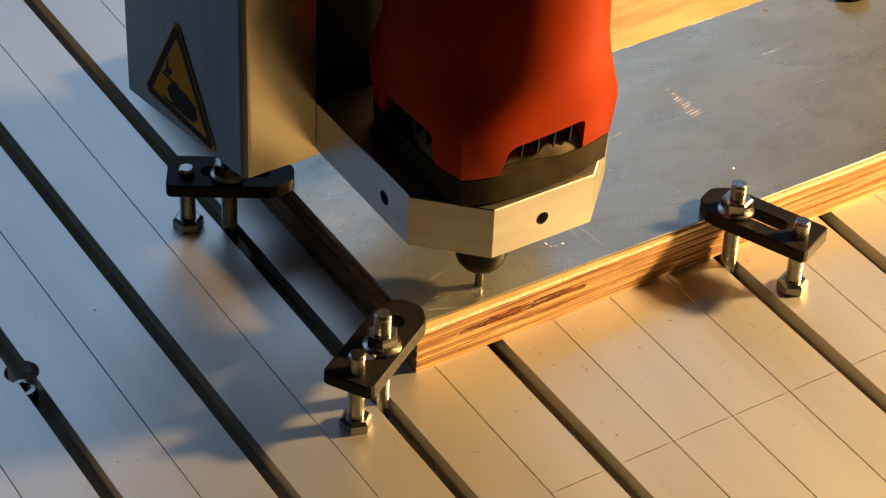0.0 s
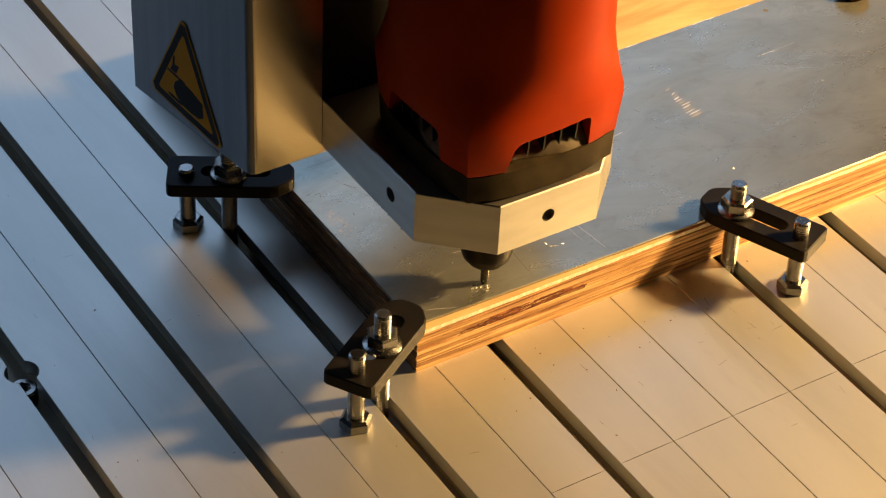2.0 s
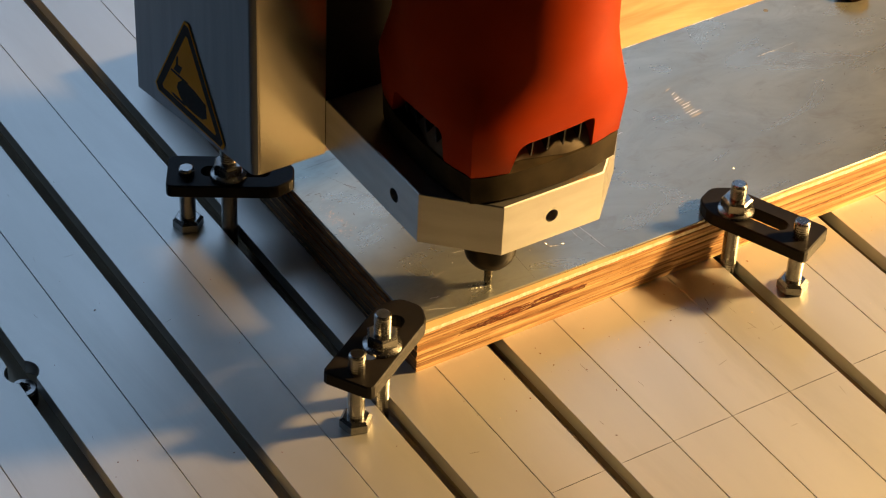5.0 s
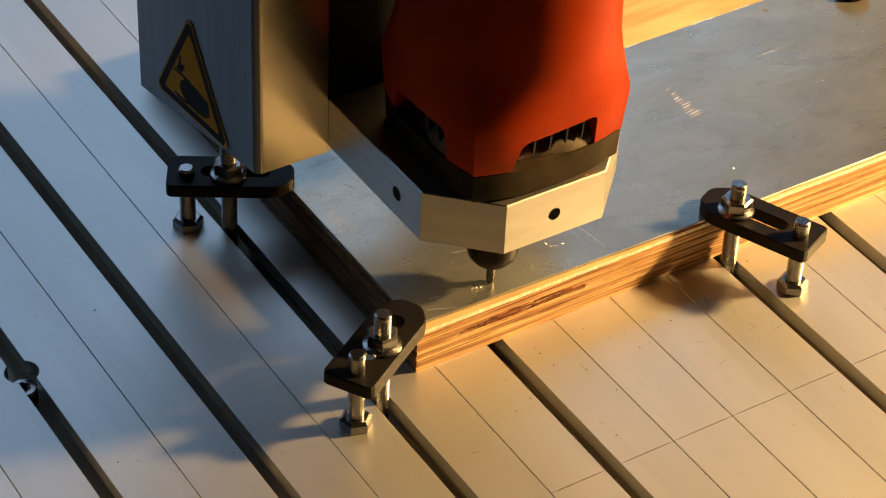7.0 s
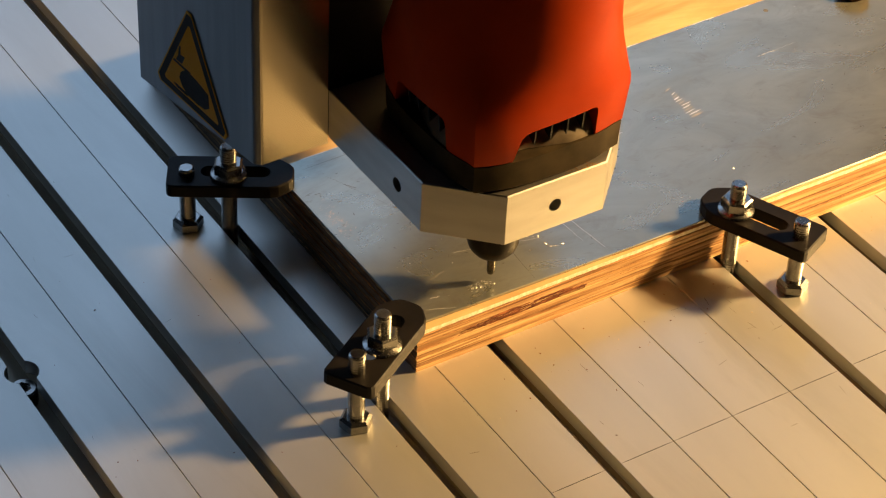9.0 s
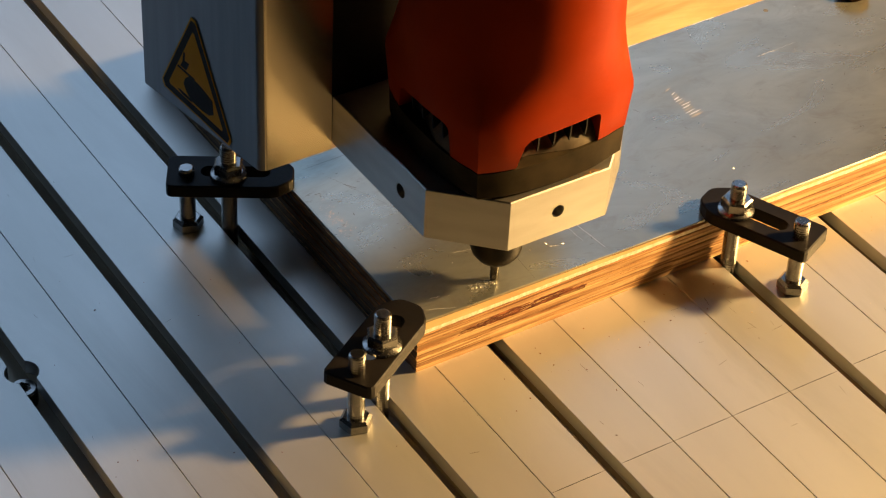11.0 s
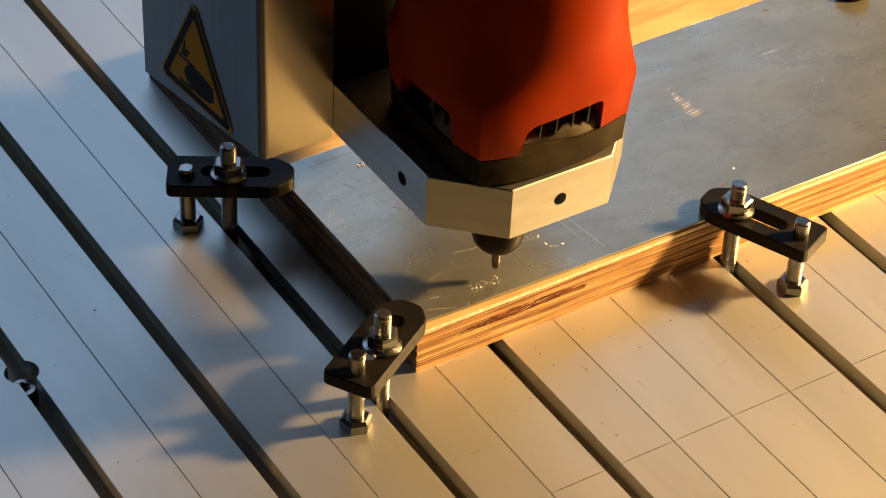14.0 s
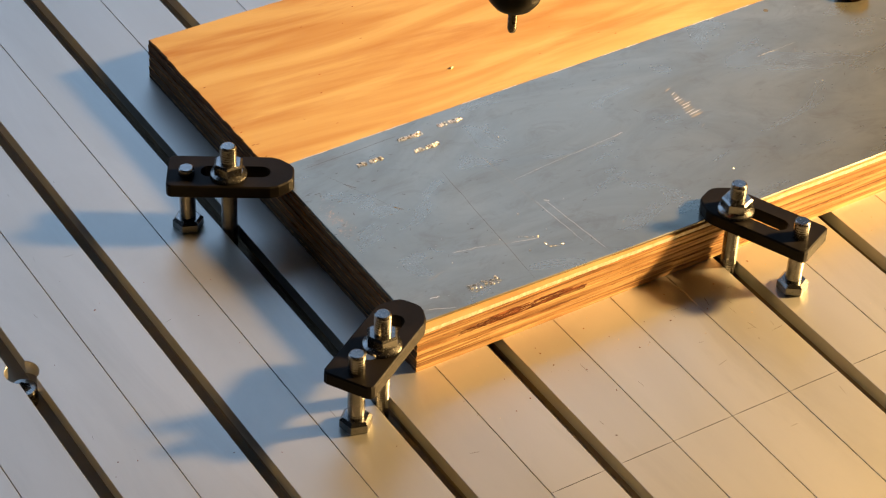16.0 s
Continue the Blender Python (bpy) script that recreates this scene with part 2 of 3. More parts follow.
def slat_outline(k, bite=None):
    """Outline of the strip between line k and line k + 1, 25 mm apart."""
    x0 = k * 25 + (SLOT / 2 if k in SLOTS else 0.13)
    x1 = (k + 1) * 25 - (SLOT / 2 if k + 1 in SLOTS else 0.13)
    pts = [(x0, BED_Y[0]), (x1, BED_Y[0])]
    if bite and bite[0] == k + 1:
        a0 = math.acos((x1 - bite[0] * 25) / bite[2])
        a0 = math.pi - math.asin(math.sin(math.pi - a0)) if a0 > math.pi / 2 else a0
        for i in range(13):
            a = -a0 + (2 * a0 - 2 * math.pi) * i / 12
            pts.append((bite[0] * 25 + bite[2] * math.cos(a), bite[1] + bite[2] * math.sin(a)))
    pts += [(x1, BED_Y[1]), (x0, BED_Y[1])]
    if bite and bite[0] == k:
        a0 = math.acos((x0 - bite[0] * 25) / bite[2])
        for i in range(13):
            a = a0 - 2 * a0 * i / 12
            pts.append((bite[0] * 25 + bite[2] * math.cos(a), bite[1] + bite[2] * math.sin(a)))
    return pts


def machine_bed():
    bed = tagged(empty("machine_bed", pose(0, 0, -0.9)), "silver anodised aluminium machine bed with long clamping slots", "machine bed")
    up = Matrix.Translation((0, 0, 0.9))
    def child(name, bm, mat, label="", parent=bed):
        ob = part(name, bm, mat, parent, label)
        if parent is bed:
            ob.matrix_basis = up
        return ob
    child("base_plate", box(bmesh.new(), -352, 452, *BED_Y, -24, -12), ALU_DARK, "aluminium underside of the slots, darkened for shade")
    child("pedestal", box(bmesh.new(), -330, 430, BED_Y[0] + 20, BED_Y[1] - 20, -900, -24.2), BLACK_PL, "dark machine pedestal")
    for k in range(-14, 18):
        child("slat", prism(bmesh.new(), slat_outline(k, (-6, 68.2, 5.9)), -5.6, 0, 0.13), ALU_BED)
        x0 = k * 25 + (5.6 if k in SLOTS else 0)
        x1 = (k + 1) * 25 - (5.6 if k + 1 in SLOTS else 0)
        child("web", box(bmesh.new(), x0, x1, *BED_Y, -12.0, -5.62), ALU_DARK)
    return bed


bed = machine_bed()


def scribe_lines():
    rng = random.Random(3)
    for k in range(-1, 9):
        x0 = k * 25 + (SLOT / 2 + 0.3 if k in SLOTS else 0.3)
        x1 = (k + 1) * 25 - (SLOT / 2 + 0.3 if k + 1 in SLOTS else 0.3)
        ob = part("scribed_line", ribbon(wander((x0, -71.4), (x1, -71.4), 6, 0.03, rng), 0.34, 0.0, 0.02), GROOVE, bed)
        ob.matrix_basis = Matrix.Translation((0, 0, 0.9))


scribe_lines()


def bed_scuffs():
    """Short faint handling marks on the bed."""
    rng = random.Random(17)
    spots = [(rng.uniform(62, 94), rng.uniform(-48, -14)) for _ in range(16)]
    spots += [(rng.uniform(-145, -56), rng.uniform(-60, 170)) for _ in range(14)] + [(rng.uniform(-40, 140), rng.uniform(-110, -20)) for _ in range(12)]
    for x, y in spots:
        a, l = rng.choice((rng.uniform(-0.3, 0.3), rng.uniform(1.2, 1.8))), rng.uniform(1.0, 5.0)
        b = (x + l * math.cos(a), y + l * math.sin(a))
        if min(min(abs(v - 25 * k) for k in range(-7, 8)) for v in (x, b[0])) < 3.6 or int(x // 25) != int(b[0] // 25):
            continue
        ob = part("scuff", ribbon(wander((x, y), b, 4, 0.06, rng), rng.uniform(0.08, 0.2), 0.0, 0.008), ALU_DARK, bed)
        ob.matrix_basis = Matrix.Translation((0, 0, 0.9))


bed_scuffs()


def socket_screw():
    e = tagged(empty("socket_screw", pose(-0.1506, 0.0668, -0.012)), "steel socket head screw sunk in a slot of the machine bed", "screw")
    bm = prism(bmesh.new(), ngon(5.0, 32), 0, 6.3, 0.7)
    hexa = prism(bmesh.new(), ngon(2.9, 6, 0.3), 2.4, 10)
    part("head", cut(bm, [hexa]), ZINC, e)
    return e


socket_screw()


# ---- plywood board and steel plate ----
BOARD = (-32.4, 420.0, 1.0, 206.0)


def plywood_board():
    rng = random.Random(11)
    board = tagged(empty("plywood_board", pose(0, 0, 0)), "thick pine plywood spoil board with rough sawn edges", "plywood board")
    x0, x1, y0, y1 = BOARD
    zs = [0, 1.6, 3.6, 5.4, 7.4, 9.2, 10.9, 12.2, 14.0, 15.8, 18.0]
    n = len(zs) - 1
    for i in range(n):
        dy = rng.uniform(0.0, 0.35) if i % 2 else rng.uniform(-0.1, 0.15)
        pts = []
        x = x0
        while x < x1:
            y = y0 + dy + rng.uniform(-0.045, 0.045)
            if i == 6 and -10 < x < 26:
                y += rng.uniform(0.0, 0.25)
            if i == 2 and 60 < x < 78:
                y += rng.uniform(0.1, 0.5)
            if i == n - 1:
                y += rng.uniform(0.0, 0.12)
            pts.append((x, y))
            x += rng.uniform(0.9, 2.6) if i != 5 else rng.uniform(0.6, 1.6)
        pts += [(x1, y0), (x1, y1)]
        x = x1 - 6
        while x > x0 + 2:
            pts.append((x, y1 + rng.uniform(-0.15, 0.15)))
            x -= rng.uniform(3, 7)
        y = y1
        while y > y0 + 1:
            pts.append((x0 + dy * 0.8 + rng.uniform(-0.15, 0.15) + (rng.uniform(0, 0.5) if i == n - 1 else 0), y))
            y -= rng.uniform(1.2, 3.5)
        mat = (PLY_LONG, PLY_END, PLY_LONG, PLY_END, PLY_LONG, PLY_LONG, PLY_END, PLY_LONG, PLY_END, PLY_TOP)[i]
        gap = 0.2 if 0 < i else 0.001
        spans = [(x0 - 9, x1 + 9, 0.0, mat)]
        if i == 5:
            spans = [(x0 - 9, -14.0, 0.0, mat), (-14.0, -6.0, 0.3, PLY_END), (-6.0, 27.0, 0.2, TORN), (27.0, 38.0, 0.15, PLY_END), (38.0, x1 + 9, 0.0, mat)]
        for a, b, back, m in spans:
            q = [(min(max(x, a), b), y) for x, y in pts]
            q = [v for v, w in zip(q, q[1:] + q[:1]) if (v[0] - w[0]) ** 2 + (v[1] - w[1]) ** 2 > 1e-6]
            if back:
                q = [(x, y + (rng.uniform(0.03, back) * (1.05 - abs((x - 12) / 26.5) ** 2) if y < 5 else 0)) for x, y in q]
            bm = prism(bmesh.new(), q, zs[i] + gap, zs[i + 1] - 0.001, 0.35 if i == n - 1 else 0.0)
            if i == n - 1:
                for v in bm.verts:
                    if v.co.y < y0 + 3 and v.co.z > zs[-1] - 0.1:
                        v.co.y += 1.1
            me = shape(bm)
            me.materials.append(m)
            me.materials.append(PLY_PALE)
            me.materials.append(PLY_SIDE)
            # left end faces take the end grain with shade painted in
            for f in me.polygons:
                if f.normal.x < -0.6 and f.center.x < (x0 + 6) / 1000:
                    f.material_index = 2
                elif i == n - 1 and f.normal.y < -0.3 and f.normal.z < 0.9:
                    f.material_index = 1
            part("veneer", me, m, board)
        if i:
            glue = [(max(x, x0 + 0.6), min(max(y, y0 + 0.25 + 0.3 * rng.random()), y1 - 0.5)) for x, y in pts]
            part("glue_line", prism(bmesh.new(), glue, zs[i] - 0.02, zs[i] + gap + 0.02), GLUE, board)
    # torn hollow in the long edge: short splinters of dark and lighter wood
    for name, mat, count, tall in (("torn_wood", TORN_DARK, 150, 0.42), ("torn_wood", TORN, 90, 0.26), ("torn_wood", PLY_LONG, 36, 0.2)):
        bm = bmesh.new()
        for i in range(count):
            x = rng.uniform(-11, 37)
            half = 1.25 * (1 - ((x - 13) / 26) ** 2)
            z = 11.35 + 0.35 * math.sin(x * 0.31) + half * rng.uniform(-1, 1)
            a, b, d = rng.uniform(0.8, 3.0), tall * rng.uniform(0.5, 1.2), rng.uniform(0.05, 0.3)
            tilt = rng.uniform(-0.06, 0.1)
            q = [(x - a, z - tilt * a), (x - a * 0.3, z - b * 0.5), (x + a * 0.6, z - b * 0.4 + tilt * a), (x + a, z + tilt * a), (x + a * 0.2, z + b * 0.5), (x - a * 0.5, z + b * 0.45)]
            fr = [bm.verts.new((u, y0 - d, w)) for u, w in q]
            bk = [bm.verts.new((u, y0 + 0.6, w)) for u, w in q]
            bm.faces.new(fr)
            for k in range(6):
                bm.faces.new((fr[k], bk[k], bk[(k + 1) % 6], fr[(k + 1) % 6]))
        tagged(part(name, bm, mat, board), "", "", "", "stuff")
    for i in range(24):
        x, y = rng.uniform(x0 + 3, 200), rng.uniform(112, y1 - 4)
        if i < 9:
            x, y = x0 + rng.uniform(0.8, 4), rng.uniform(100, y1 - 2)
        l = rng.uniform(0.4, 1.6)
        part("fleck", ribbon(wander((x, y), (x + l, y + l * 0.09), 4, 0.08, rng), rng.uniform(0.2, 0.5), 18.0, 0.02), TORN, board)
    return board


plywood_board()
PLATE_TOP = 19.0


def steel_plate():
    pl = tagged(empty("steel_plate", pose(0, 0, 0.018)), "scratched grey steel plate lying on the plywood", "metal plate")
    pts = [(-31.2, 4.2), (60, 2.4), (120, 1.9), (330, 2.0), (330, 111.0), (200, 109.0), (80, 107.4), (-31.0, 105.6)]
    sheet = part("sheet", prism(bmesh.new(), pts, 0.02, 1.0, 0.18), PLATE, pl)
    rng = random.Random(5)
    z = 1.0
    def line(a, b, w, mat=SCRATCH, n=8, amt=0.15):
        part("scratch", ribbon(wander(a, b, n, amt, rng), w * (0.65 if mat is SCRATCH else 0.7), z, 0.008), mat, pl)
    line((40.3, 80.2), (43.4, 35.2), 0.12, DULL)
    line((43.4, 42.0), (45.4, 14.0), 0.22)
    line((46.6, 41.3), (50.4, 6.0), 0.28)
    line((46.4, 41.0), (48.0, 39.2), 0.5)
    line((43.6, 56.3), (72.0, 59.4), 0.16)
    line((72.0, 59.0), (97.0, 61.2), 0.22)
    line((92.0, 60.6), (96.5, 61.3), 0.6)
    line((174.0, 77.0), (194.6, 77.8), 0.22)
    line((194.6, 77.8), (218.0, 56.6), 0.10, DULL)
    line((23.0, 75.0), (18.4, 5.2), 0.20, SCRATCH_DARK)
    line((-22.0, 100.0), (20.0, 101.0), 0.22, SCRATCH_DARK)
    line((-16.0, 92.0), (-3.0, 62.0), 0.12, SCRATCH_DARK)
    line((-13.0, 85.0), (-10.0, 80.5), 0.45, SCRATCH_DARK)
    line((-4.0, 64.5), (-1.5, 61.0), 0.6, SCRATCH_DARK)
    line((0.5, 31.2), (13.6, 28.5), 0.28, SCRATCH, 14, 0.3)
    line((13.6, 28.5), (22.1, 25.6), 0.22, DULL, 14, 0.3)
    line((22.1, 25.6), (33.2, 23.1), 0.3, SCRATCH, 8, 0.2)
    line((-15.0, 22.0), (-7.0, 24.0), 0.25, DULL, 8, 0.4)
    line((-24.0, 9.0), (-14.0, 5.0), 0.3, SCRATCH)
    line((-20.0, 13.5), (-16.0, 13.0), 0.6, SCRATCH, 6, 0.4)
    x = -20.0
    while x < 320:
        w = rng.uniform(4, 16)
        if rng.random() < 0.75:
            e0, e1 = 105.75 + (x + 31) * 0.0149, 105.75 + (x + w + 31) * 0.0149
            part("burr", ribbon(wander((x, e0 - 0.25), (x + w, e1 - 0.25), 6, 0.08, rng), rng.uniform(0.2, 0.4), z, 0.03), SCRATCH if rng.random() < 0.55 else DULL, pl)
        x += w + rng.uniform(0, 2)
    for i in range(13):
        u = (i + 0.5) / 13
        if i == 1:
            continue
        x, y, l = 129.6 - 1.2 * u + rng.uniform(-0.9, 0.9), 76.5 - 20.5 * u, rng.uniform(0.8, 1.6) + 2.0 * u
        line((x - l, y - 0.5), (x + l, y + 0.4), rng.uniform(0.5, 1.1), SCRATCH if i % 3 else DULL, 3, 0.15)
    for i in range(44):
        x, y = rng.uniform(-29, 20), rng.uniform(28, 103)
        l, a = rng.uniform(0.4, 1.8), rng.uniform(0, 6.3)
        line((x, y), (x + l * math.cos(a), y + l * math.sin(a)), rng.uniform(0.15, 0.5), SCRATCH_DARK, 3, 0.15)
    for i in range(46):
        x, y = rng.uniform(30, 240), rng.uniform(8, 104)
        l, a = rng.uniform(0.6, 3.0), rng.uniform(0, 6.3)
        line((x, y), (x + l * math.cos(a), y + l * math.sin(a)), rng.uniform(0.1, 0.3), DULL if i % 2 else SCRATCH_DARK, 3, 0.15)
    part("punched_dot", prism(bmesh.new(), ngon(1.1, 12, 0, 198.6, 102.2), z, z + 0.015), SCRATCH_DARK, pl)
    for i in range(84):
        x, y = -26.4 + rng.gauss(0, 1.8), 66 + rng.gauss(0, 7)
        if x > -30:
            line((x, y), (x + rng.uniform(0.3, 1.5), y + rng.uniform(-0.8, 0.8)), rng.uniform(0.2, 0.5), COPPERY if i % 3 else DULL, 2, 0.1)
    return pl


steel_plate()


def engraved_groups():
    """Rows of raised burr left by earlier lettering, as plain bars."""
    rng = random.Random(8)
    for cx, cy, gap in ((2.7, 92.0, True), (24.0, 98.2, False), (26.0, 89.4, True), (42.2, 98.9, True)):
        e = tagged(empty("engraved_marking", pose(cx / 1000, cy / 1000, PLATE_TOP / 1000)), "short row of bright engraved strokes on the steel plate", "engraving", "engraved markings")
        x = -5.2
        while x < 5.2:
            if not (gap and -1.6 < x < -0.4):
                for j in range(3):
                    bm = box(bmesh.new(), -0.27, 0.27 + rng.uniform(0, 0.2), -0.27, 0.27, 0, rng.uniform(0.15, 0.5), 0.08)
                    ob = part("stroke", bm, rng.choice((CHIP_WARM, CHIP_WARM, CHIP_WARM, CHIP, SCRATCH_DARK)), e)
                    ob.matrix_basis = pose((x + rng.uniform(-0.15, 0.35)) / 1000, (j - 1) * 0.00068 + rng.uniform(-0.0002, 0.0002), 0, 0, 0, rng.uniform(-60, 60))
            x += 1.0


engraved_groups()


def round_stop():
    """Turned wooden foot standing on the rear of the plate."""
    prof = [(0.0, 0.0), (5.4, 0.0), (6.6, 0.9), (7.0, 2.2), (7.0, 5.4), (6.2, 6.4), (0.0, 6.6)]
    ob = part("round_stop", lathe(bmesh.new(), prof[1:-1], 32), DARK_WOOD, None, "", True)
    ob.matrix_world = pose(0.2386, 0.0947, PLATE_TOP / 1000)
    tagged(ob, "round brown wooden stop standing on the steel plate", "wooden stop")


round_stop()


def wood_chip():
    q = [(-0.9, -0.3), (-0.2, -0.5), (0.8, -0.2), (0.95, 0.2), (0.1, 0.5), (-0.7, 0.35)]
    ob = part("wood_chip", prism(bmesh.new(), q, 0.0, 0.6, 0.15), PLY_PALE)
    ob.matrix_world = pose(0.0632, 0.1306, 0.01801, 0, 0, 20)
    tagged(ob, "small pale wood chip lying on the plywood", "wood chip")


wood_chip()


def crumbs():
    """Loose swarf and dust lying about."""
    rng = random.Random(21)
    def heap(name, label, spots, mat, z, sizes):
        bm = bmesh.new()
        for x, y in spots:
            s = rng.uniform(*sizes)
            m = pose(x, y, z + s * 0.25, rng.uniform(0, 25), rng.uniform(0, 25), rng.uniform(0, 360)) @ Matrix.Diagonal((s * rng.uniform(0.8, 2.2), s * rng.uniform(0.4, 1), s * 0.6, 1))
            bmesh.ops.create_icosphere(bm, subdivisions=1, radius=0.5, matrix=m)
        tagged(part(name, bm, mat), label, "swarf", "", "stuff")
    sp = []
    for (ax, ay), (bx, by), n in (((26.1, 26.8), (33.2, 23.9), 12), ((32.4, 19.8), (33.1, 17.2), 7), ((33.1, 17.2), (35.6, 16.2), 9), ((35.6, 16.2), (38.6, 16.0), 8)):
        sp += [(ax + (bx - ax) * (i + rng.random()) / n, ay + (by - ay) * i / n + rng.uniform(-0.3, 0.3)) for i in range(n)]
    sp += [(rng.uniform(-25, 40), rng.uniform(6, 40)) for _ in range(12)]
    sp += [(rng.uniform(40, 230), rng.uniform(6, 100)) for _ in range(8)]
    heap("metal_crumbs", "bright metal crumbs scattered on the steel plate", sp, CHIP, PLATE_TOP, (0.16, 0.5))
    sp = [(rng.uniform(-30, 170), -abs(rng.gauss(0, 26)) - 2) for _ in range(44)]
    sp += [(rng.uniform(-150, -50), rng.uniform(-40, 120)) for _ in range(20)]
    sp = [q for q in sp if min(abs(q[0] - 25 * k) for k in SLOTS) > 4.2]
    heap("wood_crumbs", "brown sawdust crumbs scattered on the bed", sp, TORN, 0.0, (0.2, 0.6))
    sp = [(rng.uniform(-30, 170), -abs(rng.gauss(0, 22)) - 2) for _ in range(40)]
    sp = [q for q in sp if min(abs(q[0] - 25 * k) for k in SLOTS) > 4.2]
    heap("pale_crumbs", "pale wood crumbs scattered on the bed", sp, PLY_PALE, 0.0, (0.2, 0.55))


crumbs()


# ---- strap clamps ----
def threaded(r, z0, z1, pitch=1.0, cap=0.6, seg=18, depth=0.14):
    prof = [(r - 0.5, z0)]
    z = z0 + 0.3
    while z < z1 - cap - pitch:
        prof += [(r - depth, z), (r, z + pitch * 0.5)]
        z += pitch
    prof += [(r - 0.05, z1 - cap * 1.4), (r - cap * 0.4, z1 - cap * 0.5), (r - cap * 1.2, z1)]
    return lathe(bmesh.new(), prof, seg)


def strap_clamp(m, hex_turn, jack_top, jack_at, stud_at, stud_top, label):
    """The strap lies along local x; its rear end is the origin, at bed height."""
    e = tagged(empty("strap_clamp", m), label, "clamp", "strap clamps")
    lo, hi, w = 19.06, 24.2, 9.5
    pts = [(2.0, -w), (38.0, -w), (41.0, -w + 1.0), (44.6, -w + 3.8), (46.0, -w + 5.6), (46.4, -w + 7.4), (46.4, w - 7.4), (46.0, w - 5.6), (44.6, w - 3.8), (41.0, w - 1.0), (38.0, w), (2.0, w), (0.6, w - 0.6), (0, w - 2.0), (0, -w + 2.0), (0.6, -w + 0.6)]
    slot = bmesh.new()
    prism(slot, [(15.5 + 3.3 * math.cos(a), 3.3 * math.sin(a)) for a in [math.pi / 2 + math.pi * i / 10 for i in range(11)]]
          + [(34.5 + 3.3 * math.cos(a), 3.3 * math.sin(a)) for a in [-math.pi / 2 + math.pi * i / 10 for i in range(11)]], lo - 2, hi + 2)
    part("strap", cut(prism(bmesh.new(), pts, lo, hi, 0.45, 0.3), [slot]), BLACK_OX, e, "black oxide steel strap with a long hole")
    jack = part("jack_bolt", threaded(3.0, 0.6, jack_top, 1.0, 0.6, 20, 0.035), ZINC, e, "zinc plated bolt standing on its head")
    jack.matrix_basis = pose(jack_at[0] / 1000, jack_at[1] / 1000, 0)
    head = part("bolt_head", prism(bmesh.new(), ngon(5.75, 6, hex_turn), 0.0, 4.4, 1.0, 0.3), ZINC, jack)
    stud = part("stud", threaded(3.0, -11.9, stud_top, 1.0), ZINC, e, "zinc plated threaded stud")
    stud.matrix_basis = pose(stud_at[0] / 1000, stud_at[1] / 1000, 0)
    nut = bmesh.new()
    lathe(nut, [(3.3, hi + 0.02), (6.6, hi + 0.02), (6.9, hi + 0.5), (6.6, hi + 1.1), (5.2, hi + 1.9), (3.3, hi + 1.9)], 32, close=False)
    prism(nut, ngon(5.75, 6, 0.5), hi + 1.4, hi + 5.9, 0.7)
    part("flange_nut", nut, ZINC, stud, "zinc plated flange nut")
    return e


def clamp_at(rear, tip, jack_top, stud_xy, stud_top, label):
    a = math.atan2(tip[1] - rear[1], tip[0] - rear[0])
    j = Vector((-0.9, -1.4))
    d = Vector((stud_xy[0] - rear[0], stud_xy[1] - rear[1]))
    u, v = Vector((math.cos(a), math.sin(a))), Vector((-math.sin(a), math.cos(a)))
    return strap_clamp(pose(rear[0] / 1000, rear[1] / 1000, 0, 0, 0, math.degrees(a)), 0.57 if a > 1 else 0.2, jack_top, (7.2 + j.dot(u), j.dot(v)), (d.dot(u), d.dot(v)), stud_top, label)


clamp_at((-69.2, -13.7), (-29.8, 10.2), 32.0, (-50, -4.3), 38.2, "black steel strap clamp with tall jack bolt holding the plate corner")
clamp_at((115.0, -32.6), (96.9, 9.2), 31.2, (100, -4.0), 36.5, "black steel strap clamp gripping the long front edge of the plate")
clamp_at((-68.4, 117.7), (-28.4, 93.8), 27.0, (-50, 104.6), 37.2, "black steel strap clamp with short jack bolt beside the board")


# ---- milling head: local millimetres, origin at the tool tip ----
TIP = (5.7, 11.3, 22.5)


def loc(x, y):
    return (x - TIP[0], y - TIP[1])


def body_ring(k, round_, z, n=14, radius=36.4):
    """A square with bowed sides and creased corners, scaled by k, that turns into a circle as round_ goes to 1."""
    out = []
    for q in range(4):
        c, s = ((1, 0), (0, 1), (-1, 0), (0, -1))[q]
        for i in range(n):
            t = -1 + 2 * i / n
            a = t * math.pi / 4
            x = (1 - round_) * 29 * k * t + round_ * radius * math.sin(a)
            y = -((1 - round_) * k * (32.2 - 4.4 * abs(t) ** 3) + round_ * radius * math.cos(a))
            out.append((c * x - s * y, s * x + c * y, z))
    return out


def loft(rings):
    bm = bmesh.new()
    vs = [[bm.verts.new(q) for q in r] for r in rings]
    n = len(vs[0])
    for lo, hi in zip(vs, vs[1:]):
        for i in range(n):
            bm.faces.new((lo[i], lo[(i + 1) % n], hi[(i + 1) % n], hi[i]))
    bm.faces.new(vs[0][::-1])
    bm.faces.new(vs[-1])
    return bm


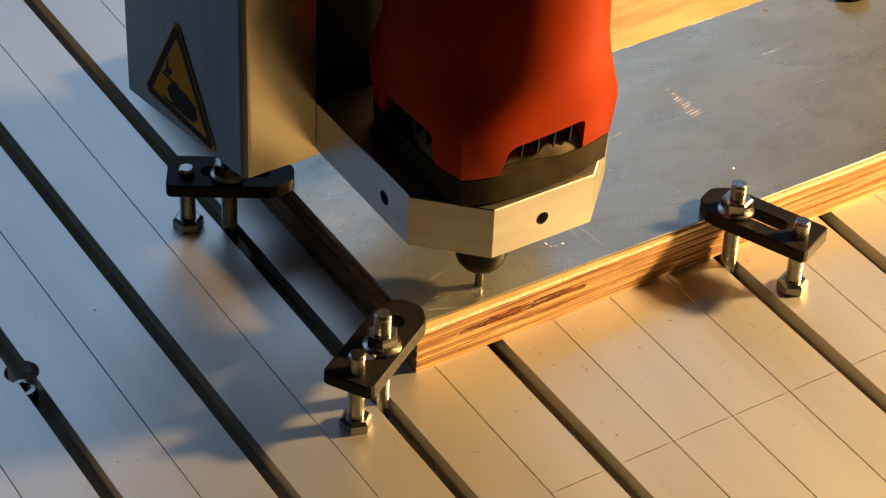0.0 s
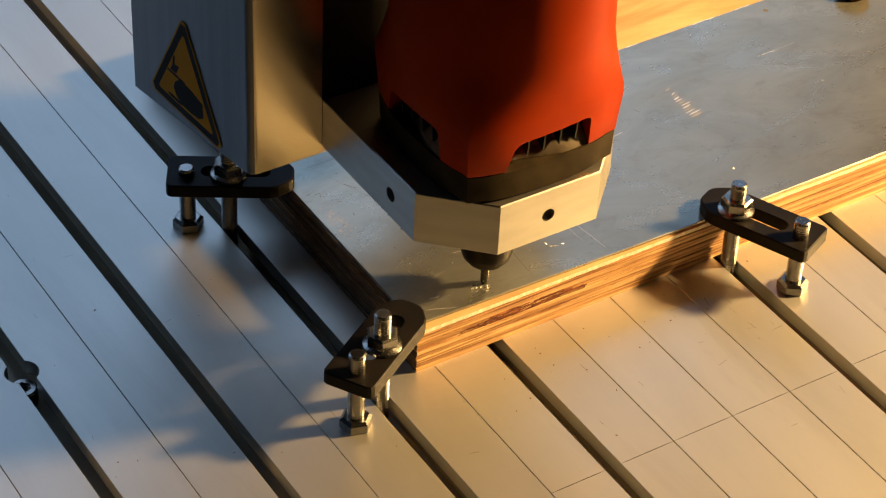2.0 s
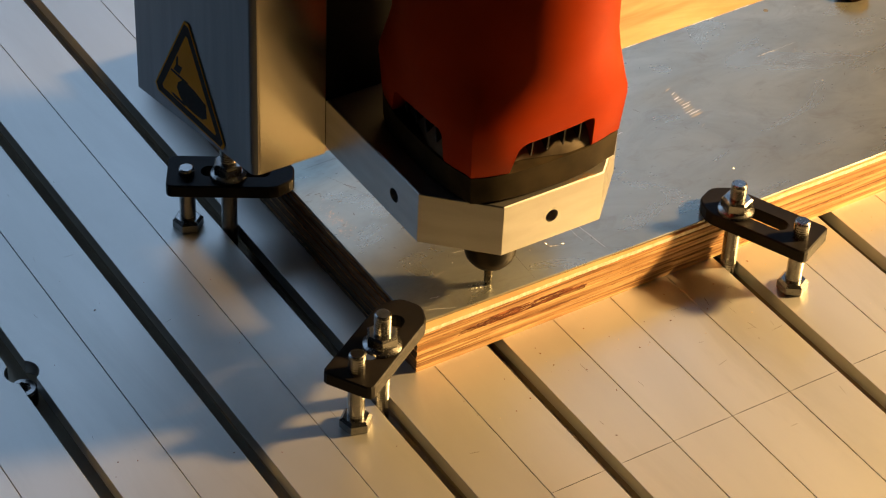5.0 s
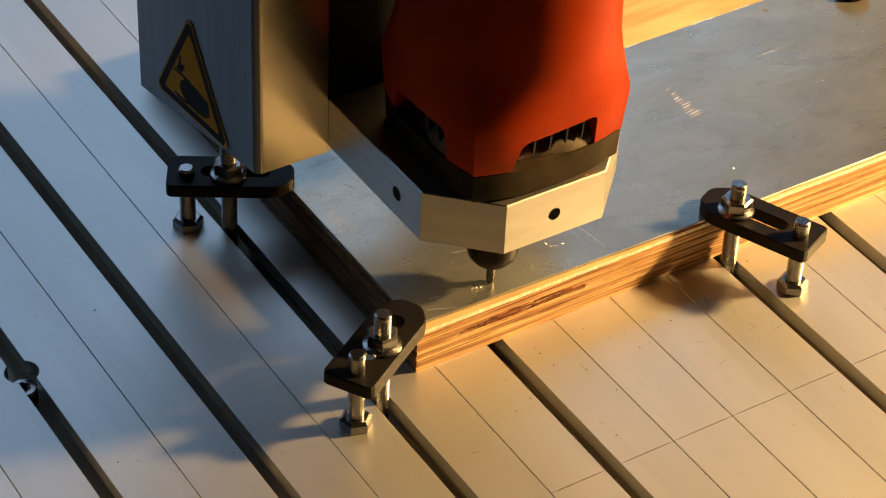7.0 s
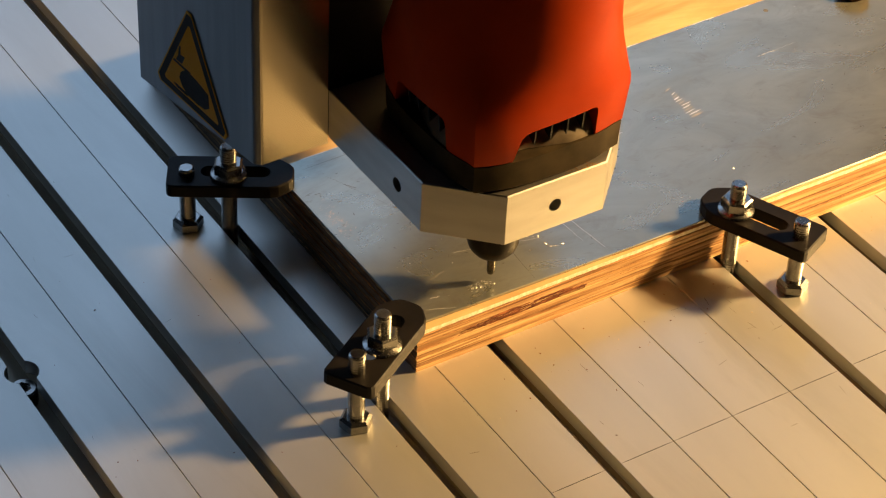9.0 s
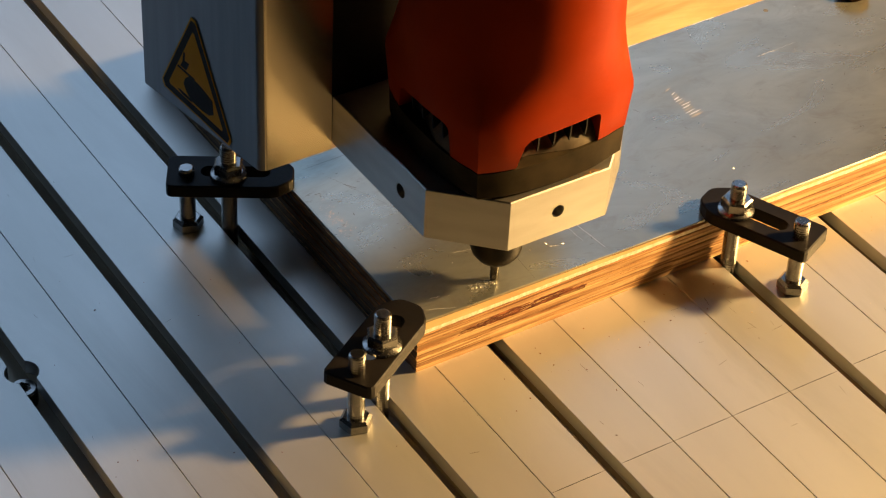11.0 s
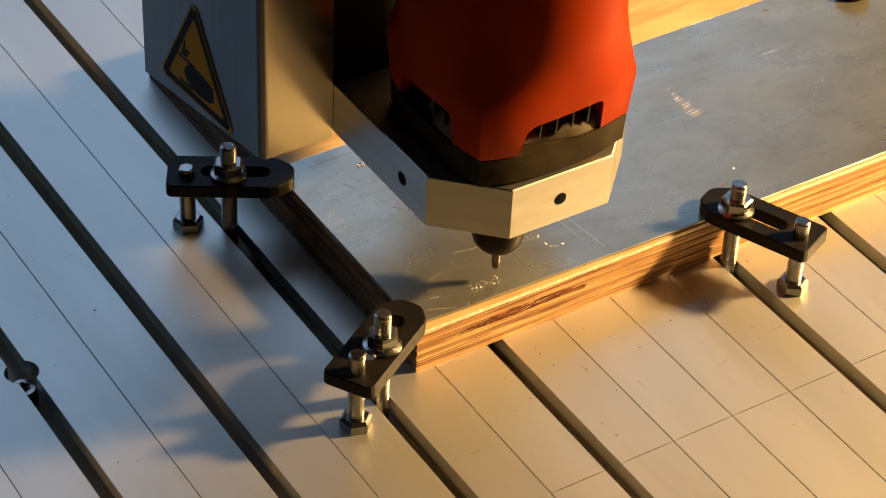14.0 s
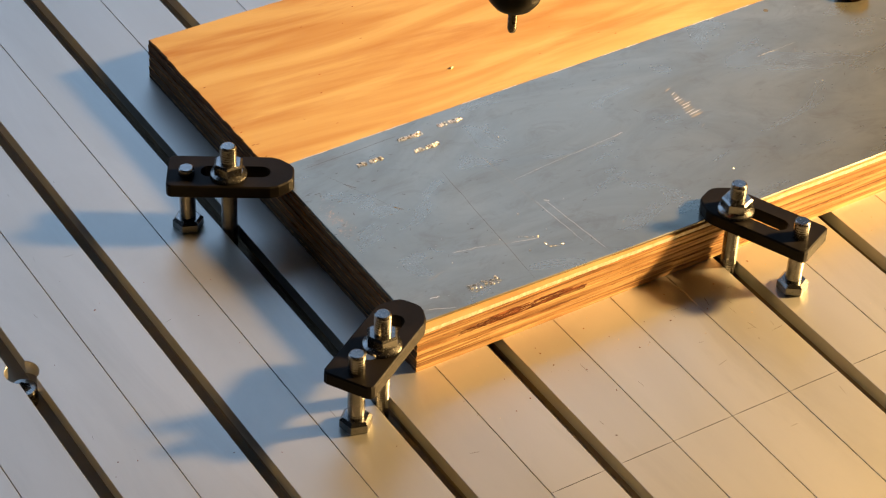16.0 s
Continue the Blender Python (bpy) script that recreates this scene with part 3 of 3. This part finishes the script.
def milling_head():
    head = tagged(empty("milling_head", pose(TIP[0] / 1000, TIP[1] / 1000, TIP[2] / 1000)), "milling head with red motor, aluminium holder block and sheet steel carriage", "milling machine")
    Z = TIP[2]
    # cutter and collet
    part("cutter", lathe(bmesh.new(), [(0.5, 0), (1.15, 0.35), (1.5, 1.4), (1.55, 4), (1.55, 12)], 20), CARBIDE, head, "slim carbide cutter", True)
    part("collet_nut", lathe(bmesh.new(), [(1.6, 9.8), (4.6, 9.8), (6.6, 10.8), (8.4, 13.2), (9.1, 15.5), (9.3, 18), (9.3, 30), (8.6, 31), (8.6, 46)], 40), COLLET, head, "blackened collet nut", True)
    # holder block
    p = [loc(*q) for q in ((-13.5, -22.3), (25.6, -22.3), (45.4, -2.6), (45.4, 57.2), (-33.7, 57.2), (-33.7, -2.6))]
    side = bmesh.new()
    bmesh.ops.create_cone(side, cap_ends=True, segments=24, radius1=2.4, radius2=2.4, depth=24, matrix=Matrix.Translation((0, loc(0, -22.3)[1], 75.5 - Z)) @ pose(0, 0, 0, 90))
    left = bmesh.new()
    bmesh.ops.create_cone(left, cap_ends=True, segments=24, radius1=2.6, radius2=2.6, depth=24, matrix=Matrix.Translation((loc(-33.7, 0)[0], loc(0, 12.3)[1], 75.5 - Z)) @ pose(0, 0, 0, 0, 90))
    saw = box(bmesh.new(), 22, 60, -26.9, -25.7, 60 - Z, 100 - Z)
    part("holder_block", cut(prism(bmesh.new(), p, 66 - Z, 86 - Z, 0.4, 0.4), [side, left, saw]), ALU_BLOCK, head, "milled aluminium holder block with chamfered corners")
    # motor
    collar = loft([body_ring(0.96, 0.1, 86.02 - Z), body_ring(0.99, 0.08, 87.2 - Z), body_ring(0.995, 0.0, 97 - Z)])
    part("motor_collar", collar, COLLAR, head, "black plastic motor collar", True)
    rings = [body_ring(k, f, z - Z) for k, f, z in ((0.985, 0, 97.02), (1.0, 0, 97.8), (1.02, 0, 106), (1.045, 0.05, 113), (1.05, 0.12, 116), (1.045, 0.3, 120), (1.03, 0.6, 127), (1.0, 0.9, 134), (1.0, 1, 142), (1.0, 1, 170), (1.0, 1, 215))]
    rings += [body_ring(1, 1, 232 - Z, radius=33), body_ring(1, 1, 238 - Z, radius=26)]
    def vent_tool():
        bm = bmesh.new()
        q = [(-18.2, 92 - Z), (15.6, 92 - Z), (15.0, 107.4 - Z), (14.6, 108.6 - Z), (13.6, 109.4 - Z), (12.2, 109.6 - Z), (-10.6, 108.2 - Z), (-12.6, 107.6 - Z), (-14.2, 106.0 - Z)]
        a = [bm.verts.new((x, -60, z)) for x, z in q]
        b = [bm.verts.new((x, -24.5, z)) for x, z in q]
        bm.faces.new(a)
        bm.faces.new(b[::-1])
        for i in range(len(q)):
            bm.faces.new((a[i], b[i], b[(i + 1) % len(q)], a[(i + 1) % len(q)]))
        return bm
    tools = [vent_tool(), vent_tool()]
    bmesh.ops.rotate(tools[1], verts=tools[1].verts, cent=(0, 0, 0), matrix=Matrix.Rotation(-math.pi / 2, 3, "Z"))
    shell = part("motor_housing", cut(loft(rings), tools), RED, head, "red plastic motor housing with vent openings", True)
    for k in range(2):
        turn = Matrix.Rotation(-math.pi / 2 * k, 4, "Z")
        liner = box(bmesh.new(), -18.4, 15.4, -25.4, -24.7, 97.1 - Z, 110.2 - Z)
        part("vent_liner", liner, BLACK_PL, shell).matrix_basis = turn
        duct = bmesh.new()
        rows = []
        for y, z in ((-25.6, 104.6), (-27.8, 103.6), (-29.6, 101.6), (-30.8, 99.2), (-31.2, 97.2)):
            rows.append([duct.verts.new((x, min(-25.45, y + 4.4 * abs(x / 29) ** 3 + 4.2 * min(1.0, max(0.0, (6.0 - x) / 15.0))), z - Z)) for x in [-17.6 + 32.6 * i / 14 for i in range(15)]])
        for lo, hi in zip(rows, rows[1:]):
            for i in range(14):
                duct.faces.new((lo[i], lo[i + 1], hi[i + 1], hi[i]))
        part("vent_duct", duct, DUCT, shell, "curved vent duct, lamplight painted into its colour", True).matrix_basis = turn
        for i in range(4):
            x = -8.4 + 6.2 * i
            bm = bmesh.new()
            side = [(-24.8, 109.4), (-31.6, 109.2), (-31.4, 104.6), (-31.0, 101.2), (-24.8, 105.4)]
            a = [bm.verts.new((x - 0.28, y, z - Z)) for y, z in side]
            b = [bm.verts.new((x + 0.28, y, z - Z)) for y, z in side]
            bm.faces.new(a)
            bm.faces.new(b[::-1])
            for j in range(5):
                bm.faces.new((a[j], b[j], b[(j + 1) % 5], a[(j + 1) % 5]))
            part("vent_rib", bm, BLACK_PL, shell).matrix_basis = turn
    # carriage box of folded sheet
    yb, k = 57.3, 0.108
    q = [loc(-61.7 + 3 - 3 * math.cos(a), yb + 3 - 3 * math.sin(a)) for a in [math.pi / 2 * i / 8 for i in range(9)]]
    q += [loc(-33.9, yb), loc(-33.9, 135.2), loc(-66.9, 135.2)]
    bm = prism(bmesh.new(), q, 63.6 - Z, 340 - Z)
    for v in bm.verts:
        if v.co.z < 100 - Z:
            v.co.z -= k * max(0.0, v.co.y + TIP[1] - yb)
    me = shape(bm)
    me.materials.append(STEEL_BOX_SHADE)
    me.materials.append(STEEL_FRONT_LIT)
    # front face gets the copy with warm light painted into its colour
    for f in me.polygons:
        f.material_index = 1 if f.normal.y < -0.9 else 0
    part("carriage_box", me, STEEL_BOX_SHADE, head, "folded sheet steel carriage cover", True)
    # slide body: its unseen depth is set to block daylight from the plate
    bm = box(bmesh.new(), *[loc(x, 0)[0] for x in (-33.5, 45.2)], loc(0, 57.6)[1], loc(0, 92.0)[1], 66.5 - Z, 335 - Z, 0.4)
    part("slide_body", bm, BLACK_PL, head, "black slide body behind the motor")
    # matching cover on the far side, unseen, added to shade the bed
    bm = prism(bmesh.new(), [loc(*c) for c in ((45.5, yb), (70.0, yb), (73.5, 135.2), (45.5, 135.2))], 63.6 - Z, 340 - Z)
    for v in bm.verts:
        if v.co.z < 100 - Z:
            v.co.z -= k * max(0.0, v.co.y + TIP[1] - yb)
    part("carriage_box", bm, STEEL_BOX_SHADE, head, "folded sheet steel carriage cover")
    # warning sign on the slanted side face
    a = math.radians(4.0)
    n = Vector((-math.cos(a), -math.sin(a), 0))
    u = Vector((math.sin(a), -math.cos(a), 0))
    o = Vector((*loc(-61.7, yb), 0)) + n * 0.05
    def on_face(pts, z, h, mat, name, parent):
        bm = bmesh.new()
        lo = [bm.verts.new(o + u * s + Vector((0, 0, t - Z)) + n * z) for s, t in pts]
        hi = [bm.verts.new(o + u * s + Vector((0, 0, t - Z)) + n * (z + h)) for s, t in pts]
        bm.faces.new(lo[::-1])
        bm.faces.new(hi)
        for i in range(len(pts)):
            bm.faces.new((lo[i], lo[(i + 1) % len(pts)], hi[(i + 1) % len(pts)], hi[i]))
        return part(name, bm, mat, parent)
    C = (-41.6, 77.0)
    def tri(r, c=0.12):
        pts = []
        v = [Vector((C[0] + r * math.cos(t), C[1] + r * math.sin(t))) for t in (math.pi / 2, math.pi * 7 / 6, math.pi * 11 / 6)]
        for i in range(3):
            pts += [tuple(v[i].lerp(v[i - 1], c)), tuple(v[i].lerp(v[(i + 1) % 3], c))]
        return pts
    sign = on_face(tri(28.5, 0.06), 0.0, 0.15, YELLOW, "warning_sign", head)
    tagged(sign, "yellow triangular warning sign with black border")
    on_face(tri(27.2, 0.06), 0.16, 0.04, SIGN_BLACK, "border", sign)
    on_face(tri(21.2, 0.03), 0.21, 0.04, YELLOW, "field", sign)
    def rel(pts):
        return [(C[0] + s, C[1] + t) for s, t in pts]
    on_face(rel([(-6.7, -2.3), (-3.1, 0.8), (-0.4, 0.6), (4.3, 0.3), (11.6, -1.4), (12.1, -6.9), (8.9, -9.0), (4.1, -9.6), (-2.6, -9.6), (-5.9, -7.7), (-7.7, -5.0)][::-1]), 0.26, 0.04, SIGN_BLACK, "pictogram", sign)
    on_face(rel([(-7.2, 8.4), (-6.1, 8.8), (-6.4, 5.2), (-3.4, 5.6), (-5.6, 1.6), (-9.6, 1.6), (-8.0, 4.2)]), 0.26, 0.04, SIGN_BLACK, "arrow", sign)
    on_face(rel([(-12.1, -9.4), (-10.0, -8.9), (-1.9, -9.0), (-2.7, -10.2), (-9.4, -10.2)]), 0.26, 0.04, SIGN_BLACK, "bar", sign)
    on_face(rel([(-11.9, 0.2), (-10.9, 1.2), (0.3, 1.2), (-0.7, 0.1)]), 0.26, 0.04, SIGN_BLACK, "bar", sign)
    # sawdust caught on the ledge of the holder block
    rng = random.Random(33)
    dust = bmesh.new()
    for i in range(120):
        x, y = rng.gauss(24, 7.5), -22.0 + abs(rng.gauss(0, 2.6))
        if x + y > 1.5 or y > -15.5:
            continue
        q = rng.uniform(0.18, 0.55)
        m = Matrix.Translation((*loc(x, y), 86.02 - Z + q * 0.2)) @ Matrix.Rotation(rng.uniform(0, 6.3), 4, "Z") @ Matrix.Diagonal((q * 1.8, q * 0.7, q * 0.6, 1))
        bmesh.ops.create_icosphere(dust, subdivisions=1, radius=0.5, matrix=m)
    part("sawdust", dust, PLY_END, head, "brown sawdust on the block's ledge")
    return head


head = milling_head()


def gantry():
    """Cross beam on two uprights that carries the head."""
    g = tagged(empty("machine_gantry", pose(0, 0.165, -0.9)), "dark steel gantry beam on two uprights beside the bed", "machine gantry")
    up = Matrix.Translation((0, -0.165, 0.9))
    for name, b in (("beam", (-400, 500, 135.3, 195, 255, 335)), ("upright", (-400, -360, 136, 195, -900, 254.8)), ("upright", (460, 500, 136, 195, -900, 254.8))):
        part(name, box(bmesh.new(), *b, 1.0), BLACK_PL, g).matrix_basis = up


gantry()


# ---- fresh swarf thrown up by the cutter ----
def swarf_chip(rng, s):
    bm = bmesh.new()
    n = 7
    pts = []
    for i in range(n):
        a = i / (n - 1) * rng.uniform(2.5, 5.0)
        pts.append((0.32 * s * math.cos(a) + 0.12 * s * i, 0.32 * s * math.sin(a), 0.05 + 0.10 * s * abs(math.sin(a * 1.3))))
    vs = []
    for x, y, z in pts:
        vs.append([bm.verts.new((x, y - 0.10 * s, z)), bm.verts.new((x, y + 0.10 * s, z)), bm.verts.new((x, y + 0.10 * s, z + 0.09 * s)), bm.verts.new((x, y - 0.10 * s, z + 0.09 * s))])
    for a, b in zip(vs, vs[1:]):
        for k in range(4):
            bm.faces.new((a[k], b[k], b[(k + 1) % 4], a[(k + 1) % 4]))
    bm.faces.new(vs[0])
    bm.faces.new(vs[-1][::-1])
    return bm


CHIPS = []


def fresh_swarf():
    rng = random.Random(40)
    # time at which the cutter has reached each spot along the row
    for i in range(84):
        u = rng.random()
        x = -5.6 + 13.0 * u
        y = 11.1 + rng.uniform(-1.8, 1.8)
        t = 0.0 if x < -1.0 else (1.0 if x < 0.5 else 2.0 + (x - 0.5) / 5.2 * 9.8)
        ob = tagged(part("swarf_chip", swarf_chip(rng, rng.uniform(0.6, 1.4)), CHIP if i % 4 else SCRATCH_DARK), "bright curled metal chip on the steel plate", "metal chip", "fresh swarf")
        CHIPS.append((ob, x, y, rng.uniform(0, 360), min(t, 11.8)))


fresh_swarf()


# ---- movement ----
def motions():
    cut_z, free_z = 19.02, 22.5
    rows = [(0, -1.2, 11.1, cut_z), (0.5, -1.3, 10.6, cut_z), (0.75, -1.9, 11.0, cut_z), (1.0, -2.7, 10.9, cut_z), (1.12, -2.0, 10.9, cut_z), (1.2, -1.7, 10.9, cut_z + 1.0), (1.3, -1.6, 10.9, free_z), (1.42, 0.0, 10.9, free_z), (1.55, 0.9, 10.9, free_z), (1.8, 1.3, 11.3, free_z - 1.6), (1.95, 1.5, 11.6, cut_z), (2.5, 1.3, 11.2, cut_z), (3.0, 1.0, 10.9, cut_z), (3.5, 2.5, 11.6, cut_z), (4.0, 1.3, 10.2, cut_z), (4.6, 2.2, 11.8, cut_z), (5.2, 2.4, 10.4, cut_z), (5.9, 3.3, 11.7, cut_z), (6.5, 3.8, 11.4, cut_z), (7.0, 3.5, 11.0, cut_z), (7.5, 4.55, 11.0, cut_z), (8.0, 4.3, 11.6, cut_z), (8.5, 3.55, 11.0, cut_z), (8.8, 3.6, 11.1, cut_z), (8.9, 3.6, 11.2, cut_z + 1.7), (9.0, 3.7, 11.3, free_z), (9.1, 4.2, 11.4, free_z), (9.2, 4.6, 11.4, free_z - 0.4), (9.5, 4.9, 11.4, free_z - 1), (9.7, 4.9, 11.4, cut_z), (10.3, 5.6, 10.5, cut_z), (10.9, 5.4, 11.7, cut_z), (11.5, 6.3, 11.5, cut_z), (12.0, 5.6, 10.9, cut_z), (12.28, 5.6, 11.0, cut_z), (12.38, 5.6, 11.3, free_z), (12.5, 5.6, 11.3, free_z), (13.0, 5.6, 11.3, free_z), (13.5, 5.6, 11.3, free_z), (13.9, 5.6, 11.3, free_z), (14.0, 5.6, 11.3, 24.3), (14.1, 5.6, 11.3, 27.6), (14.2, 5.6, 11.3, 32.8), (14.3, 5.6, 11.3, 37.6), (14.6, 5.6, 11.3, 52.6), (15.0, 5.6, 11.3, 72.8), (15.4, 5.6, 11.3, 92.7), (15.7, 5.6, 11.3, 107.6), (16.0, 5.6, 11.3, 122.8)]
    walk(head, [(t, pose(x / 1000, y / 1000, z / 1000)) for t, x, y, z in rows])
    for ob, x, y, turn, t in CHIPS:
        low, up = pose(x / 1000, y / 1000, 0.0184, 0, 0, turn), pose(x / 1000, y / 1000, 0.0190, 0, 0, turn)
        if t < 0.1:
            walk(ob, [(0.0, up), (W, up)])
        else:
            walk(ob, [(0.0, low), (t - 0.05, low), (t + 0.35, up), (W, up)])


motions()
